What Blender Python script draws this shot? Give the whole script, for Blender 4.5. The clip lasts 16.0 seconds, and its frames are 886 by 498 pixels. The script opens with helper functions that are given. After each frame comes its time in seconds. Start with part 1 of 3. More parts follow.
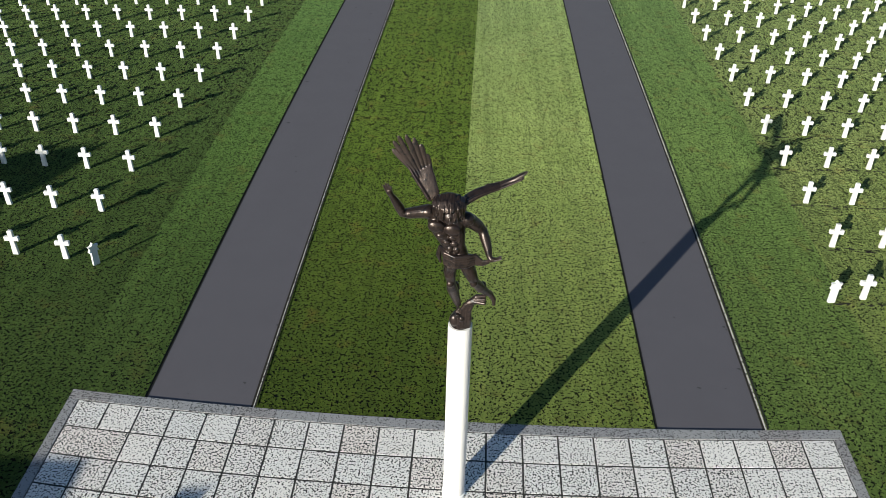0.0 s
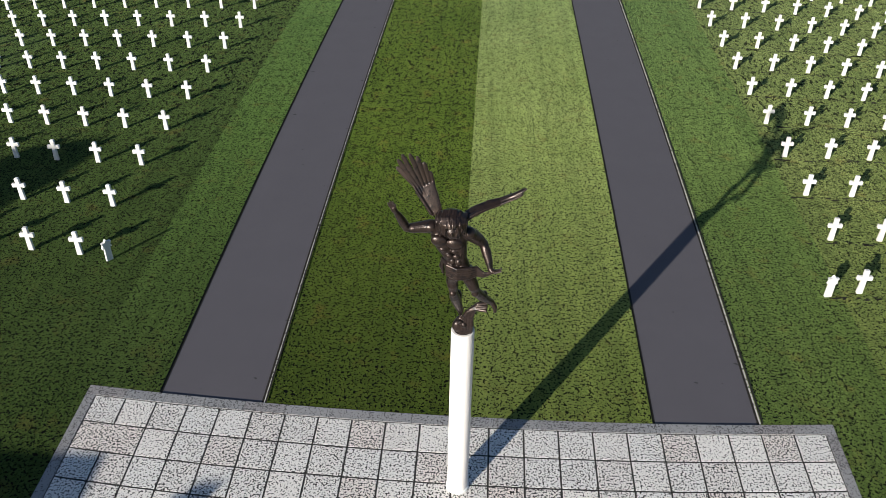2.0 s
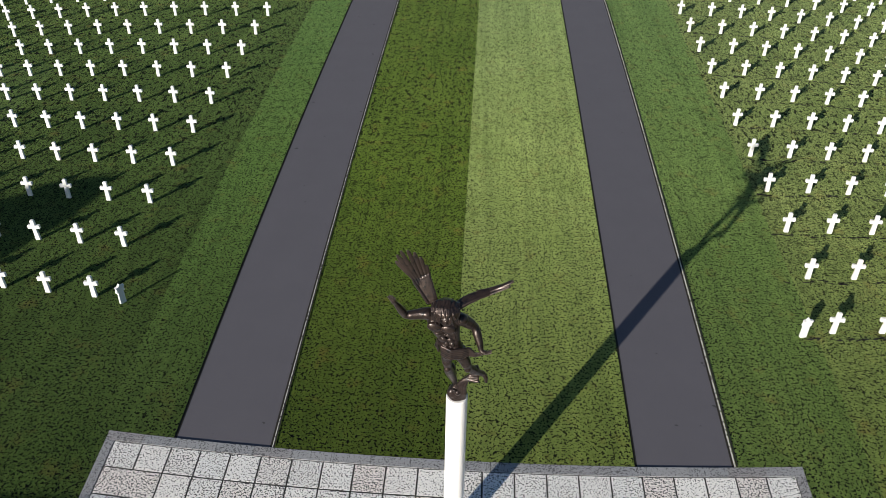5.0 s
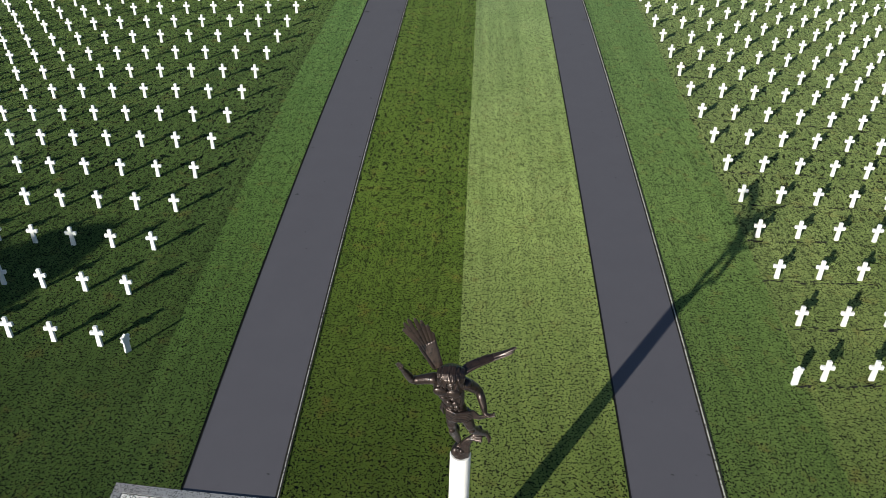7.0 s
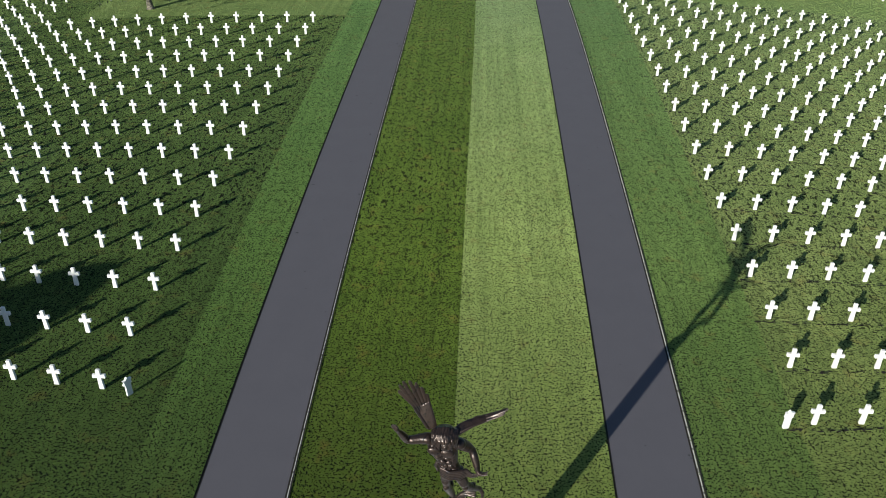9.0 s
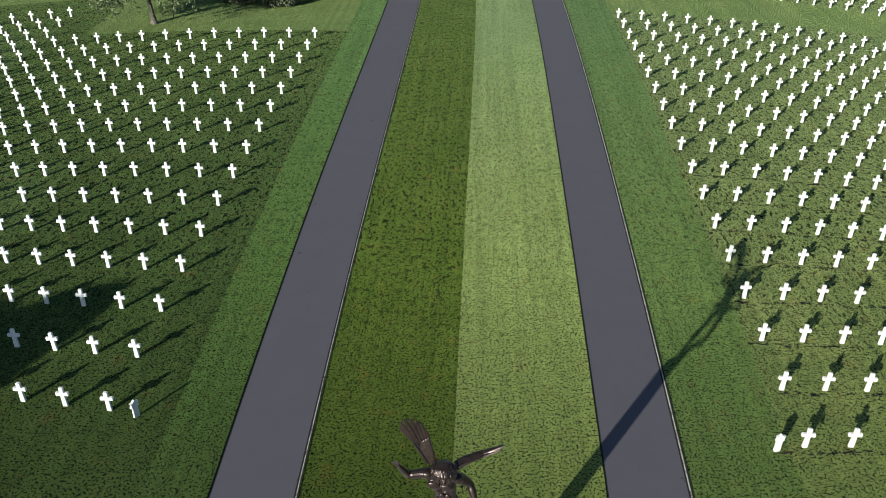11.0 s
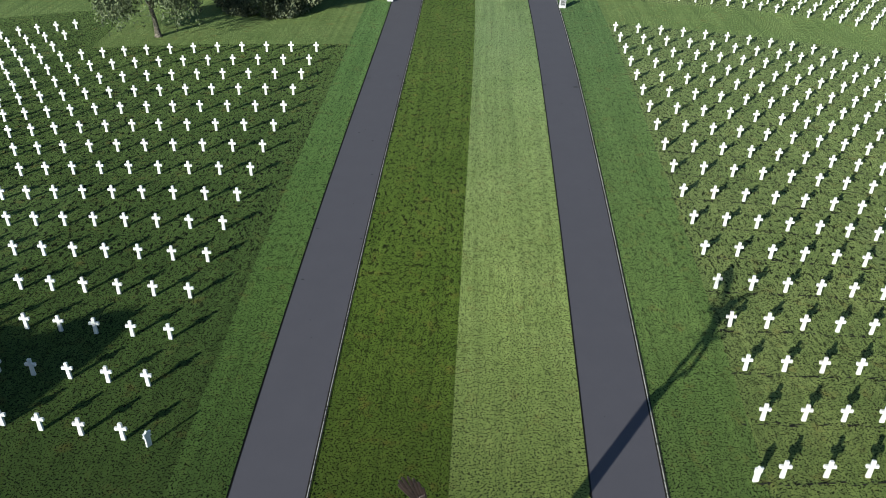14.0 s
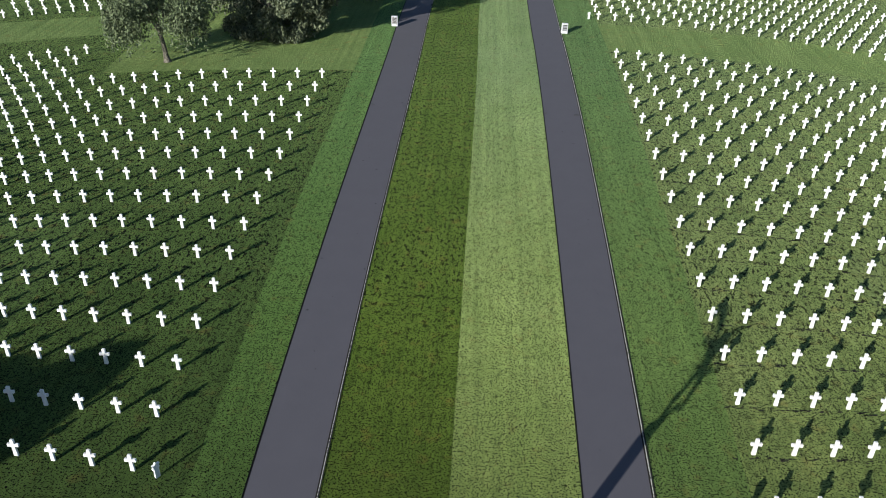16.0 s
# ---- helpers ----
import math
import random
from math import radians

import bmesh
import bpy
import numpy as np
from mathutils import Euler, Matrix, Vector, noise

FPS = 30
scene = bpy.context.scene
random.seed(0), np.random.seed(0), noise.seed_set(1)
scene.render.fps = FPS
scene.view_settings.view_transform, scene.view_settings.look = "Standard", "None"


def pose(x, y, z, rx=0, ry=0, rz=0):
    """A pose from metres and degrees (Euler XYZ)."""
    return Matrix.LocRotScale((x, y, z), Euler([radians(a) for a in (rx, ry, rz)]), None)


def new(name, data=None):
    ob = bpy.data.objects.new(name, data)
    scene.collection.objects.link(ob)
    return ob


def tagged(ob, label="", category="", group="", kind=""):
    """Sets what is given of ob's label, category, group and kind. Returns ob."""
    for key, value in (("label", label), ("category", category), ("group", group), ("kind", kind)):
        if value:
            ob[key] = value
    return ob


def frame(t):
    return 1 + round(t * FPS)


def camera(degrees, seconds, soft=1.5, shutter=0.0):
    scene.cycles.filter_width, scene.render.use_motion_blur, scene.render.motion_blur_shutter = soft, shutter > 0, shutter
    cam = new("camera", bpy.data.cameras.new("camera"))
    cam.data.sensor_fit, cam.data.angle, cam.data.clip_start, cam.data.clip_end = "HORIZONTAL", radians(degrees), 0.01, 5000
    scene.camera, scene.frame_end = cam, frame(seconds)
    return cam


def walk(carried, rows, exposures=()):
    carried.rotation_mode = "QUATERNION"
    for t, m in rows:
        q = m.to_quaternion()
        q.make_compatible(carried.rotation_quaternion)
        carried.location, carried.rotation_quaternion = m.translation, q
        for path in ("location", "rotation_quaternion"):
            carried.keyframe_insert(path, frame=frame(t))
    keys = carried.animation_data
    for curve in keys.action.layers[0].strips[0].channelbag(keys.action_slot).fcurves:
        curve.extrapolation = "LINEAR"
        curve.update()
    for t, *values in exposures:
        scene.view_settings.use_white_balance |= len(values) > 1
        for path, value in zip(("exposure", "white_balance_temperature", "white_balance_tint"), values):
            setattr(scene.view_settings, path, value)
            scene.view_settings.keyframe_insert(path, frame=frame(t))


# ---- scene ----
cam = camera(58.55, 16.0, soft=0.6)


def view(x, y, z, yaw, pitch, roll):
    """A camera pose from a place in metres and yaw (to the left), pitch (up) and roll in degrees."""
    return pose(x, y, z, 90 + pitch, 0, yaw) @ pose(0, 0, 0, 0, 0, roll)


PATH = [
    (0.0, 0.181, -10.516, 15.656, 2.238, -32.884, 1.351),
    (0.5, 0.261, -10.506, 15.843, 2.665, -33.394, 0.886),
    (1.0, 0.226, -10.543, 16.036, 2.612, -34.016, 1.032),
    (1.5, 0.197, -10.573, 16.306, 2.658, -34.463, 1.083),
    (2.0, 0.246, -10.612, 16.586, 2.772, -34.707, 0.930),
    (2.5, 0.228, -10.645, 16.912, 2.733, -34.821, 0.793),
    (3.0, 0.139, -10.681, 17.343, 2.453, -35.219, 1.045),
    (3.5, 0.229, -10.742, 17.675, 2.578, -35.319, 0.994),
    (4.0, 0.284, -10.712, 18.173, 2.636, -35.569, 0.928),
    (6.5, 0.278, -10.768, 19.980, 2.410, -34.469, 0.780),
    (7.0, 0.000, -10.810, 20.239, 1.961, -33.573, 1.128),
    (7.5, -0.003, -10.791, 20.704, 1.867, -33.181, 0.986),
    (8.0, 0.227, -10.823, 20.891, 2.106, -32.773, 0.929),
    (8.5, 0.048, -10.754, 21.192, 1.866, -32.499, 1.252),
    (9.0, 0.117, -10.750, 21.420, 2.015, -32.241, 1.109),
    (11.5, 0.121, -10.936, 22.970, 2.040, -32.012, 1.264),
    (12.0, 0.118, -10.938, 23.362, 2.000, -32.243, 1.363),
    (12.5, 0.138, -10.992, 23.802, 2.191, -32.492, 1.169),
    (13.0, 0.177, -11.040, 24.280, 2.226, -32.588, 1.152),
    (13.5, 0.183, -11.093, 24.762, 2.072, -32.781, 1.314),
    (14.0, 0.186, -11.139, 25.224, 1.996, -32.816, 1.405),
    (14.5, 0.242, -11.157, 25.691, 1.829, -32.774, 1.718),
    (15.0, 0.225, -11.221, 26.180, 1.938, -32.714, 1.655),
    (15.5, 0.212, -11.281, 26.645, 2.182, -32.576, 1.518),
    (16.0, 0.296, -11.427, 26.878, 2.331, -32.068, 1.546),
]
walk(cam, [(t, view(*row)) for t, *row in PATH], [(0.0, 0.57, 6450, 3), (2.0, 0.48, 6550, 8), (4.0, 0.47, 6550, 8), (6.5, 0.55, 6400, 5), (9.0, 0.54, 6300, 3), (12.0, 0.58, 6250, 5), (14.2, 0.55, 6100, 2), (15.0, 0.56, 6100, 4), (16.0, 0.58, 6100, 6)])

# ---- light ----
SUN_TO = Vector((0.557, 0.8305, 0))          # the way the shadows fall on the ground
SUN_ELEVATION = 18.1
sun_dir = Vector((SUN_TO.x, SUN_TO.y, -math.tan(radians(SUN_ELEVATION)))).normalized()
world = bpy.data.worlds.new("world")
scene.world = world
world.use_nodes = True
wn = world.node_tree
sky = wn.nodes.new("ShaderNodeTexSky")
sky.sky_type = "NISHITA"
sky.sun_disc = False
sky.ozone_density = 3.6
sky.sun_elevation = radians(SUN_ELEVATION)
sky.sun_rotation = math.atan2(-SUN_TO.x, -SUN_TO.y)
wn.links.new(sky.outputs[0], wn.nodes["Background"].inputs[0])
wn.nodes["Background"].inputs[1].default_value = 0.070
sun_lamp = bpy.data.lights.new("sun", "SUN")
sun_lamp.energy = 5.0
sun_lamp.angle = radians(0.5)
sun_lamp.color = (1.0, 0.95, 0.86)
sun = new("sun", sun_lamp)
sun.matrix_world = Matrix.Translation((-40, -60, 40)) @ sun_dir.to_track_quat("-Z", "Y").to_matrix().to_4x4()


# ---- materials ----
def material(name, rough=0.8, metal=0.0):
    m = bpy.data.materials.new(name)
    m.use_nodes = True
    nt = m.node_tree
    b = nt.nodes["Principled BSDF"]
    b.inputs["Roughness"].default_value = rough
    b.inputs["Metallic"].default_value = metal
    return m, nt, b


def node(nt, kind, **settings):
    n = nt.nodes.new("ShaderNode" + kind)
    for key, value in settings.items():
        n.inputs[key.replace("_", " ")].default_value = value
    return n


def noise_tex(nt, scale, detail=4.0, rough=0.6, coord="Object"):
    tc = nt.nodes.new("ShaderNodeTexCoord")
    n = node(nt, "TexNoise", Scale=scale, Detail=detail, Roughness=rough)
    nt.links.new(tc.outputs[coord], n.inputs["Vector"])
    return n


def ramp(nt, source, stops):
    r = nt.nodes.new("ShaderNodeValToRGB")
    els = r.color_ramp.elements
    while len(els) < len(stops):
        els.new(0.5)
    for e, (at, c) in zip(els, stops):
        e.position = at
        e.color = (*c, 1) if len(c) == 3 else c
    nt.links.new(source, r.inputs[0])
    return r


def mix(nt, a, b, fac, mode="MIX"):
    n = nt.nodes.new("ShaderNodeMix")
    n.data_type, n.blend_type = "RGBA", mode
    for sock, v in ((n.inputs[0], fac), (n.inputs[6], a), (n.inputs[7], b)):
        if isinstance(v, bpy.types.NodeSocket):
            nt.links.new(v, sock)
        elif isinstance(v, (int, float)):
            sock.default_value = v
        else:
            sock.default_value = (*v, 1)
    return n.outputs[2]


def bump(nt, bsdf, height, strength, distance):
    n = node(nt, "Bump", Strength=strength, Distance=distance)
    nt.links.new(height, n.inputs["Height"])
    nt.links.new(n.outputs[0], bsdf.inputs["Normal"])


def grass_material(name, deep, fair, speck=0.75, far=0.35, coarse=0.4, near_tint=(0.80, 0.77, 0.56), far_tint=(1.15, 1.22, 1.65), mid_tint=(1.09, 0.98, 1.0)):
    """Mown turf: patches, tufts and dark specks painted in as shade between the blades."""
    m, nt, b = material(name, 0.95)
    b.inputs["Specular IOR Level"].default_value = 0.15
    patches = noise_tex(nt, 0.22, 3)
    tufts = noise_tex(nt, 2.3, 4, 0.7)
    blades = noise_tex(nt, 12.0, 1.0, 0.7)
    c = mix(nt, deep, fair, ramp(nt, patches.outputs[0], [(0.3, (0, 0, 0)), (0.7, (1, 1, 1))]).outputs[0])
    c = mix(nt, c, tuple(0.72 * v for v in deep), ramp(nt, tufts.outputs[0], [(0.45, (0, 0, 0)), (0.75, (0.8, 0.8, 0.8))]).outputs[0])
    dry = noise_tex(nt, 0.9, 5, 0.7)
    c = mix(nt, c, (0.17, 0.115, 0.035), ramp(nt, dry.outputs[0], [(0.56, (0, 0, 0)), (0.78, (0.65, 0.65, 0.65))]).outputs[0])
    # faint lines left by the mower, along the lawn
    tc = nt.nodes.new("ShaderNodeTexCoord")
    stretch = node(nt, "Mapping", Scale=(2.2, 0.03, 1.0))
    nt.links.new(tc.outputs["Object"], stretch.inputs["Vector"])
    mower = node(nt, "TexNoise", Scale=1.0, Detail=3.0, Roughness=0.6)
    nt.links.new(stretch.outputs[0], mower.inputs["Vector"])
    c = mix(nt, c, ramp(nt, mower.outputs[0], [(0.3, (0.80, 0.82, 0.80)), (0.7, (1.16, 1.15, 1.12))]).outputs[0], 1.0, "MULTIPLY")
    # black specks painted in as shade between tufts; dense thins them with distance
    axes = nt.nodes.new("ShaderNodeSeparateXYZ")
    nt.links.new(tc.outputs["Object"], axes.inputs[0])
    dense = nt.nodes.new("ShaderNodeMapRange")
    for sock, v in ((1, 5.0), (2, 70.0), (3, 1.0), (4, far)):
        dense.inputs[sock].default_value = v
    nt.links.new(axes.outputs[1], dense.inputs[0])
    # haze and far sunlight put into the colour: olive near, paler and bluer away
    haze_range = nt.nodes.new("ShaderNodeMapRange")
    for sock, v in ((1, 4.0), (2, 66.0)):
        haze_range.inputs[sock].default_value = v
    nt.links.new(axes.outputs[1], haze_range.inputs[0])
    tint = ramp(nt, haze_range.outputs[0], [(0.0, near_tint), (0.3, mid_tint), (1.0, far_tint)])
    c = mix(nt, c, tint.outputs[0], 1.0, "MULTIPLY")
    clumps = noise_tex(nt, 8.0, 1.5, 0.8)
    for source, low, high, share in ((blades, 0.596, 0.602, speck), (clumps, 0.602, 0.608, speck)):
        specks = ramp(nt, source.outputs[0], [(low, (0, 0, 0)), (high, (share, share, share))])
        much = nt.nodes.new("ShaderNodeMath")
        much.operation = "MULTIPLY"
        nt.links.new(specks.outputs[0], much.inputs[0])
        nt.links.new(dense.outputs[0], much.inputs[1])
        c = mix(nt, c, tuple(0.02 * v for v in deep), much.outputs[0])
    # larger dark specks farther out, sized to show at the camera's distance
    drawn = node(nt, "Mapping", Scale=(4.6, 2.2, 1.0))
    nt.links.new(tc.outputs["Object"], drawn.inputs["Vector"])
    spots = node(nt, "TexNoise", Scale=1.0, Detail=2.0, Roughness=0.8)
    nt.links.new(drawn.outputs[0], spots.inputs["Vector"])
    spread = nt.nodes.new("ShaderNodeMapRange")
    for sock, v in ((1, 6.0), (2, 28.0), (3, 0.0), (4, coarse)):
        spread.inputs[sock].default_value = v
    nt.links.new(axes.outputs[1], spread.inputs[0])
    coarse_specks = ramp(nt, spots.outputs[0], [(0.57, (0, 0, 0)), (0.578, (1, 1, 1))])
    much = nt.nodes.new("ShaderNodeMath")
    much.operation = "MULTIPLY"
    nt.links.new(coarse_specks.outputs[0], much.inputs[0])
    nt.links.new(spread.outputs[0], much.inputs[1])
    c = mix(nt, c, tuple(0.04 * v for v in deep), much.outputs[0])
    nt.links.new(c, b.inputs["Base Color"])
    bump(nt, b, blades.outputs[0], 0.5, 0.03)
    return m


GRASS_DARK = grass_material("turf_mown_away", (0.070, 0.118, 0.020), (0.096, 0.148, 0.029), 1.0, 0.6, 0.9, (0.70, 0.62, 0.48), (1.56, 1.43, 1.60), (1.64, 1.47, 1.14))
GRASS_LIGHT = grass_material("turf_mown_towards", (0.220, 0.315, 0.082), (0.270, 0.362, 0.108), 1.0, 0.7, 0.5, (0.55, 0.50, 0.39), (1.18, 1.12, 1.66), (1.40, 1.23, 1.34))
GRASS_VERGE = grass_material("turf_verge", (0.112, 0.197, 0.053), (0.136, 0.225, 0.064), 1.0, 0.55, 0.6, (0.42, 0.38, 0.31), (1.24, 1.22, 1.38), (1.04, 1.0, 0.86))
# lighter copy of the verge turf, sunlight put into its colour
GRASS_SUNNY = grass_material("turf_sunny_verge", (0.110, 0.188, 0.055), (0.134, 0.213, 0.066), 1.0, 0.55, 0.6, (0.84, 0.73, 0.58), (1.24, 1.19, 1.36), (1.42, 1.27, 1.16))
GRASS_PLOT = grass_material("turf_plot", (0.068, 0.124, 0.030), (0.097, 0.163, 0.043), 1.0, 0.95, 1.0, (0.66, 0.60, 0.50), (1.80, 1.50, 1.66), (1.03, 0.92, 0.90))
# lit copy of the plot turf: the right side's sunlight is in its colour
GRASS_PLOT_LIT = grass_material("turf_plot_lit", (0.142, 0.216, 0.064), (0.194, 0.268, 0.086), 1.0, 0.85, 0.95, (0.86, 0.76, 0.60), (1.42, 1.25, 1.50), (1.36, 1.16, 1.20))
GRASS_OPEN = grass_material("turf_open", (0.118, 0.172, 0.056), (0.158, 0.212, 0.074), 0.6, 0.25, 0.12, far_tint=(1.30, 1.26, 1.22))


def stone_material(name, base, vary, speck, scale=40.0, rough=0.85, edge=0.57, dark=0.15):
    m, nt, b = material(name, rough)
    info = nt.nodes.new("ShaderNodeObjectInfo")
    grain = noise_tex(nt, scale, 2, 0.6)
    cloud = noise_tex(nt, 1.7, 4)
    # each stone has more or fewer dark flecks, in drifts
    more = nt.nodes.new("ShaderNodeMapRange")
    more.inputs[3].default_value, more.inputs[4].default_value = -0.05, 0.0
    nt.links.new(info.outputs["Random"], more.inputs[0])
    drift = nt.nodes.new("ShaderNodeMath")
    drift.operation = "MULTIPLY_ADD"
    drift.inputs[1].default_value = 0.10
    nt.links.new(cloud.outputs[0], drift.inputs[0])
    nt.links.new(more.outputs[0], drift.inputs[2])
    flecks = nt.nodes.new("ShaderNodeMath")
    flecks.operation = "ADD"
    nt.links.new(grain.outputs[0], flecks.inputs[0])
    nt.links.new(drift.outputs[0], flecks.inputs[1])
    c = mix(nt, base, vary, cloud.outputs[0])
    shift = ramp(nt, info.outputs["Random"], [(0.0, (1.06, 1.05, 1.04)), (0.2, (1.0, 0.98, 0.97)), (0.6, (0.97, 0.98, 0.99)), (0.85, (0.97, 0.945, 0.94)), (1.0, (1.0, 0.94, 0.92))])
    c = mix(nt, c, shift.outputs[0], 1.0, "MULTIPLY")
    c = mix(nt, c, tuple(dark * v for v in base), ramp(nt, flecks.outputs[0], [(edge, (0, 0, 0)), (edge + 0.02, (speck, speck, speck))]).outputs[0])
    nt.links.new(c, b.inputs["Base Color"])
    bump(nt, b, grain.outputs[0], 0.25, 0.004)
    return m


PAVING = stone_material("granite_slab", (0.74, 0.71, 0.685), (0.82, 0.78, 0.74), 1.0, 19.0, 0.85, 0.57, 0.01)
KERB = stone_material("grey_kerb_stone", (0.25, 0.25, 0.26), (0.31, 0.305, 0.31), 0.85, 20.0, 0.85, 0.585, 0.10)
CROSS_MARBLE = stone_material("weathered_white_marble", (0.68, 0.675, 0.655), (0.73, 0.72, 0.70), 0.0, 30.0, 0.55)
MARBLE = stone_material("white_marble", (0.80, 0.79, 0.77), (0.84, 0.83, 0.82), 0.0, 30.0, 0.5)
JOINT = stone_material("dark_joint_sand", (0.025, 0.025, 0.023), (0.035, 0.033, 0.03), 0.3, 60.0)
EDGING = stone_material("pale_concrete_edging", (0.60, 0.585, 0.555), (0.46, 0.445, 0.42), 1.0, 9.0, 0.85, 0.57, 0.06)
PLINTH = stone_material("pale_limestone", (0.62, 0.62, 0.63), (0.54, 0.54, 0.56), 0.3, 12.0)
# near black: cut turf, soil lines and the dark strips beside the walks
SOIL_AND_SHADE = stone_material("dark_soil_and_shade", (0.012, 0.010, 0.008), (0.02, 0.016, 0.011), 0.4, 20.0, 1.0)
IRON = stone_material("dark_cast_iron", (0.03, 0.03, 0.03), (0.05, 0.045, 0.04), 0.2, 30.0, 0.6)


def asphalt_material():
    m, nt, b = material("asphalt", 0.9)
    fine, worn = noise_tex(nt, 60, 2, 0.7), noise_tex(nt, 0.6, 5, 0.65)
    c = mix(nt, (0.084, 0.076, 0.088), (0.101, 0.092, 0.105), worn.outputs[0])
    c = mix(nt, c, (0.05, 0.046, 0.05), ramp(nt, fine.outputs[0], [(0.55, (0, 0, 0)), (0.75, (0.5, 0.5, 0.5))]).outputs[0])
    spots = noise_tex(nt, 2.2, 2, 0.5)
    c = mix(nt, c, (0.03, 0.028, 0.03), ramp(nt, spots.outputs[0], [(0.735, (0, 0, 0)), (0.75, (0.8, 0.8, 0.8))]).outputs[0])
    nt.links.new(c, b.inputs["Base Color"])
    bump(nt, b, fine.outputs[0], 0.3, 0.004)
    return m


ASPHALT = asphalt_material()


def bronze_material():
    """Dark brown bronze, with highlights painted on raised edges and shade painted in the folds."""
    m, nt, b = material("dark_bronze", 0.36, 0.65)
    b.inputs["Coat Weight"].default_value = 0.22
    b.inputs["Coat Roughness"].default_value = 0.3
    cloud, fine = noise_tex(nt, 3.0, 5, 0.7), noise_tex(nt, 9.0, 3)
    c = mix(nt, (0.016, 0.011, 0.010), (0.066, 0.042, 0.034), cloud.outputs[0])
    # random near-black blotches, standing for shaded hollows
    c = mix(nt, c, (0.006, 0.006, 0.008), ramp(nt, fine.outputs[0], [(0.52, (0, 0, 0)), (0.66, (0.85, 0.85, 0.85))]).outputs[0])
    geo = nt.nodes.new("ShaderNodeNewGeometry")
    # raised edges painted lighter, as a highlight
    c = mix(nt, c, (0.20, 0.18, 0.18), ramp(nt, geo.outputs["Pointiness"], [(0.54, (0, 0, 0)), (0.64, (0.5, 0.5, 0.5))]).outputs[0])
    # creases painted near black, as shade
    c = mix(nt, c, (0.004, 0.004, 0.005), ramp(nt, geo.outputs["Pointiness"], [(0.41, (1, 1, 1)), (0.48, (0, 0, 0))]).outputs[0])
    nt.links.new(c, b.inputs["Base Color"])
    folds = noise_tex(nt, 9.0, 3, 0.6)
    bump(nt, b, folds.outputs[0], 0.3, 0.04)
    return m


BRONZE = bronze_material()


def leaf_material(name, deep, fair):
    m, nt, b = material(name, 0.7)
    geo = nt.nodes.new("ShaderNodeNewGeometry")
    c = ramp(nt, geo.outputs["Random Per Island"], [(0.0, deep), (0.7, fair), (1.0, tuple(1.35 * v for v in fair))])
    nt.links.new(c.outputs[0], b.inputs["Base Color"])
    return m


def bark_material():
    m, nt, b = material("bark", 0.95)
    n = noise_tex(nt, 6, 5, 0.7)
    c = ramp(nt, n.outputs[0], [(0.38, (0.04, 0.034, 0.026)), (0.6, (0.24, 0.21, 0.165))])
    nt.links.new(c.outputs[0], b.inputs["Base Color"])
    bump(nt, b, n.outputs[0], 0.6, 0.03)
    return m


BARK = bark_material()


# ---- shapes ----
def mesh_of(bm, name, *mats, smooth=False):
    me = bpy.data.meshes.new(name)
    bmesh.ops.recalc_face_normals(bm, faces=bm.faces)
    bm.to_mesh(me)
    bm.free()
    for m in mats:
        me.materials.append(m)
    if smooth:
        me.shade_smooth()
    return me


def part(name, bm, mat, parent, label="", smooth=False):
    """Links a bmesh as one mesh object under a thing or a part."""
    ob = new(name, mesh_of(bm, name, mat, smooth=smooth))
    ob.parent = parent
    return tagged(ob, label)


def box(bm, x0, x1, y0, y1, z0, z1, bevel=0.0):
    made = bmesh.ops.create_cube(bm, size=1)["verts"]
    for v in made:
        v.co = Vector((x0 + (v.co.x + 0.5) * (x1 - x0), y0 + (v.co.y + 0.5) * (y1 - y0), z0 + (v.co.z + 0.5) * (z1 - z0)))
    if bevel:
        edges = list({e for v in made for e in v.link_edges})
        bmesh.ops.bevel(bm, geom=edges, offset=bevel, segments=1, affect="EDGES")
    return made


def prism(bm, outline, y0, y1):
    """A plate with an outline in x and z, from y0 to y1."""
    front = [bm.verts.new((x, y0, z)) for x, z in outline]
    back = [bm.verts.new((x, y1, z)) for x, z in outline]
    n = len(outline)
    bm.faces.new(front)
    bm.faces.new(back[::-1])
    for i in range(n):
        bm.faces.new((front[(i + 1) % n], front[i], back[i], back[(i + 1) % n]))


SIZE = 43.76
# plane map and remainder, both solved so the plan fits the camera's view
VIEW_FIT = (0.955653, 3.98317e-05, -0.0883185, -0.000916774, 0.932657, 0.254396, 0.000226587, -0.000886878)
FIT_X = (0.0250, 0.1258, 0.1323, -0.0198, -0.0719, 0.2223, -0.1242, -0.1252, 0.0705, -0.3246, -0.2838, 0.1430, -0.1760, 0.2760, -0.3894)
FIT_Y = (-0.0060, 0.3904, 0.0641, 0.3970, -0.3589, -0.1421, -0.2954, -0.0012, 0.1175, 0.2772, -0.3070, 0.1417, 0.2299, 0.0147, -0.0634)


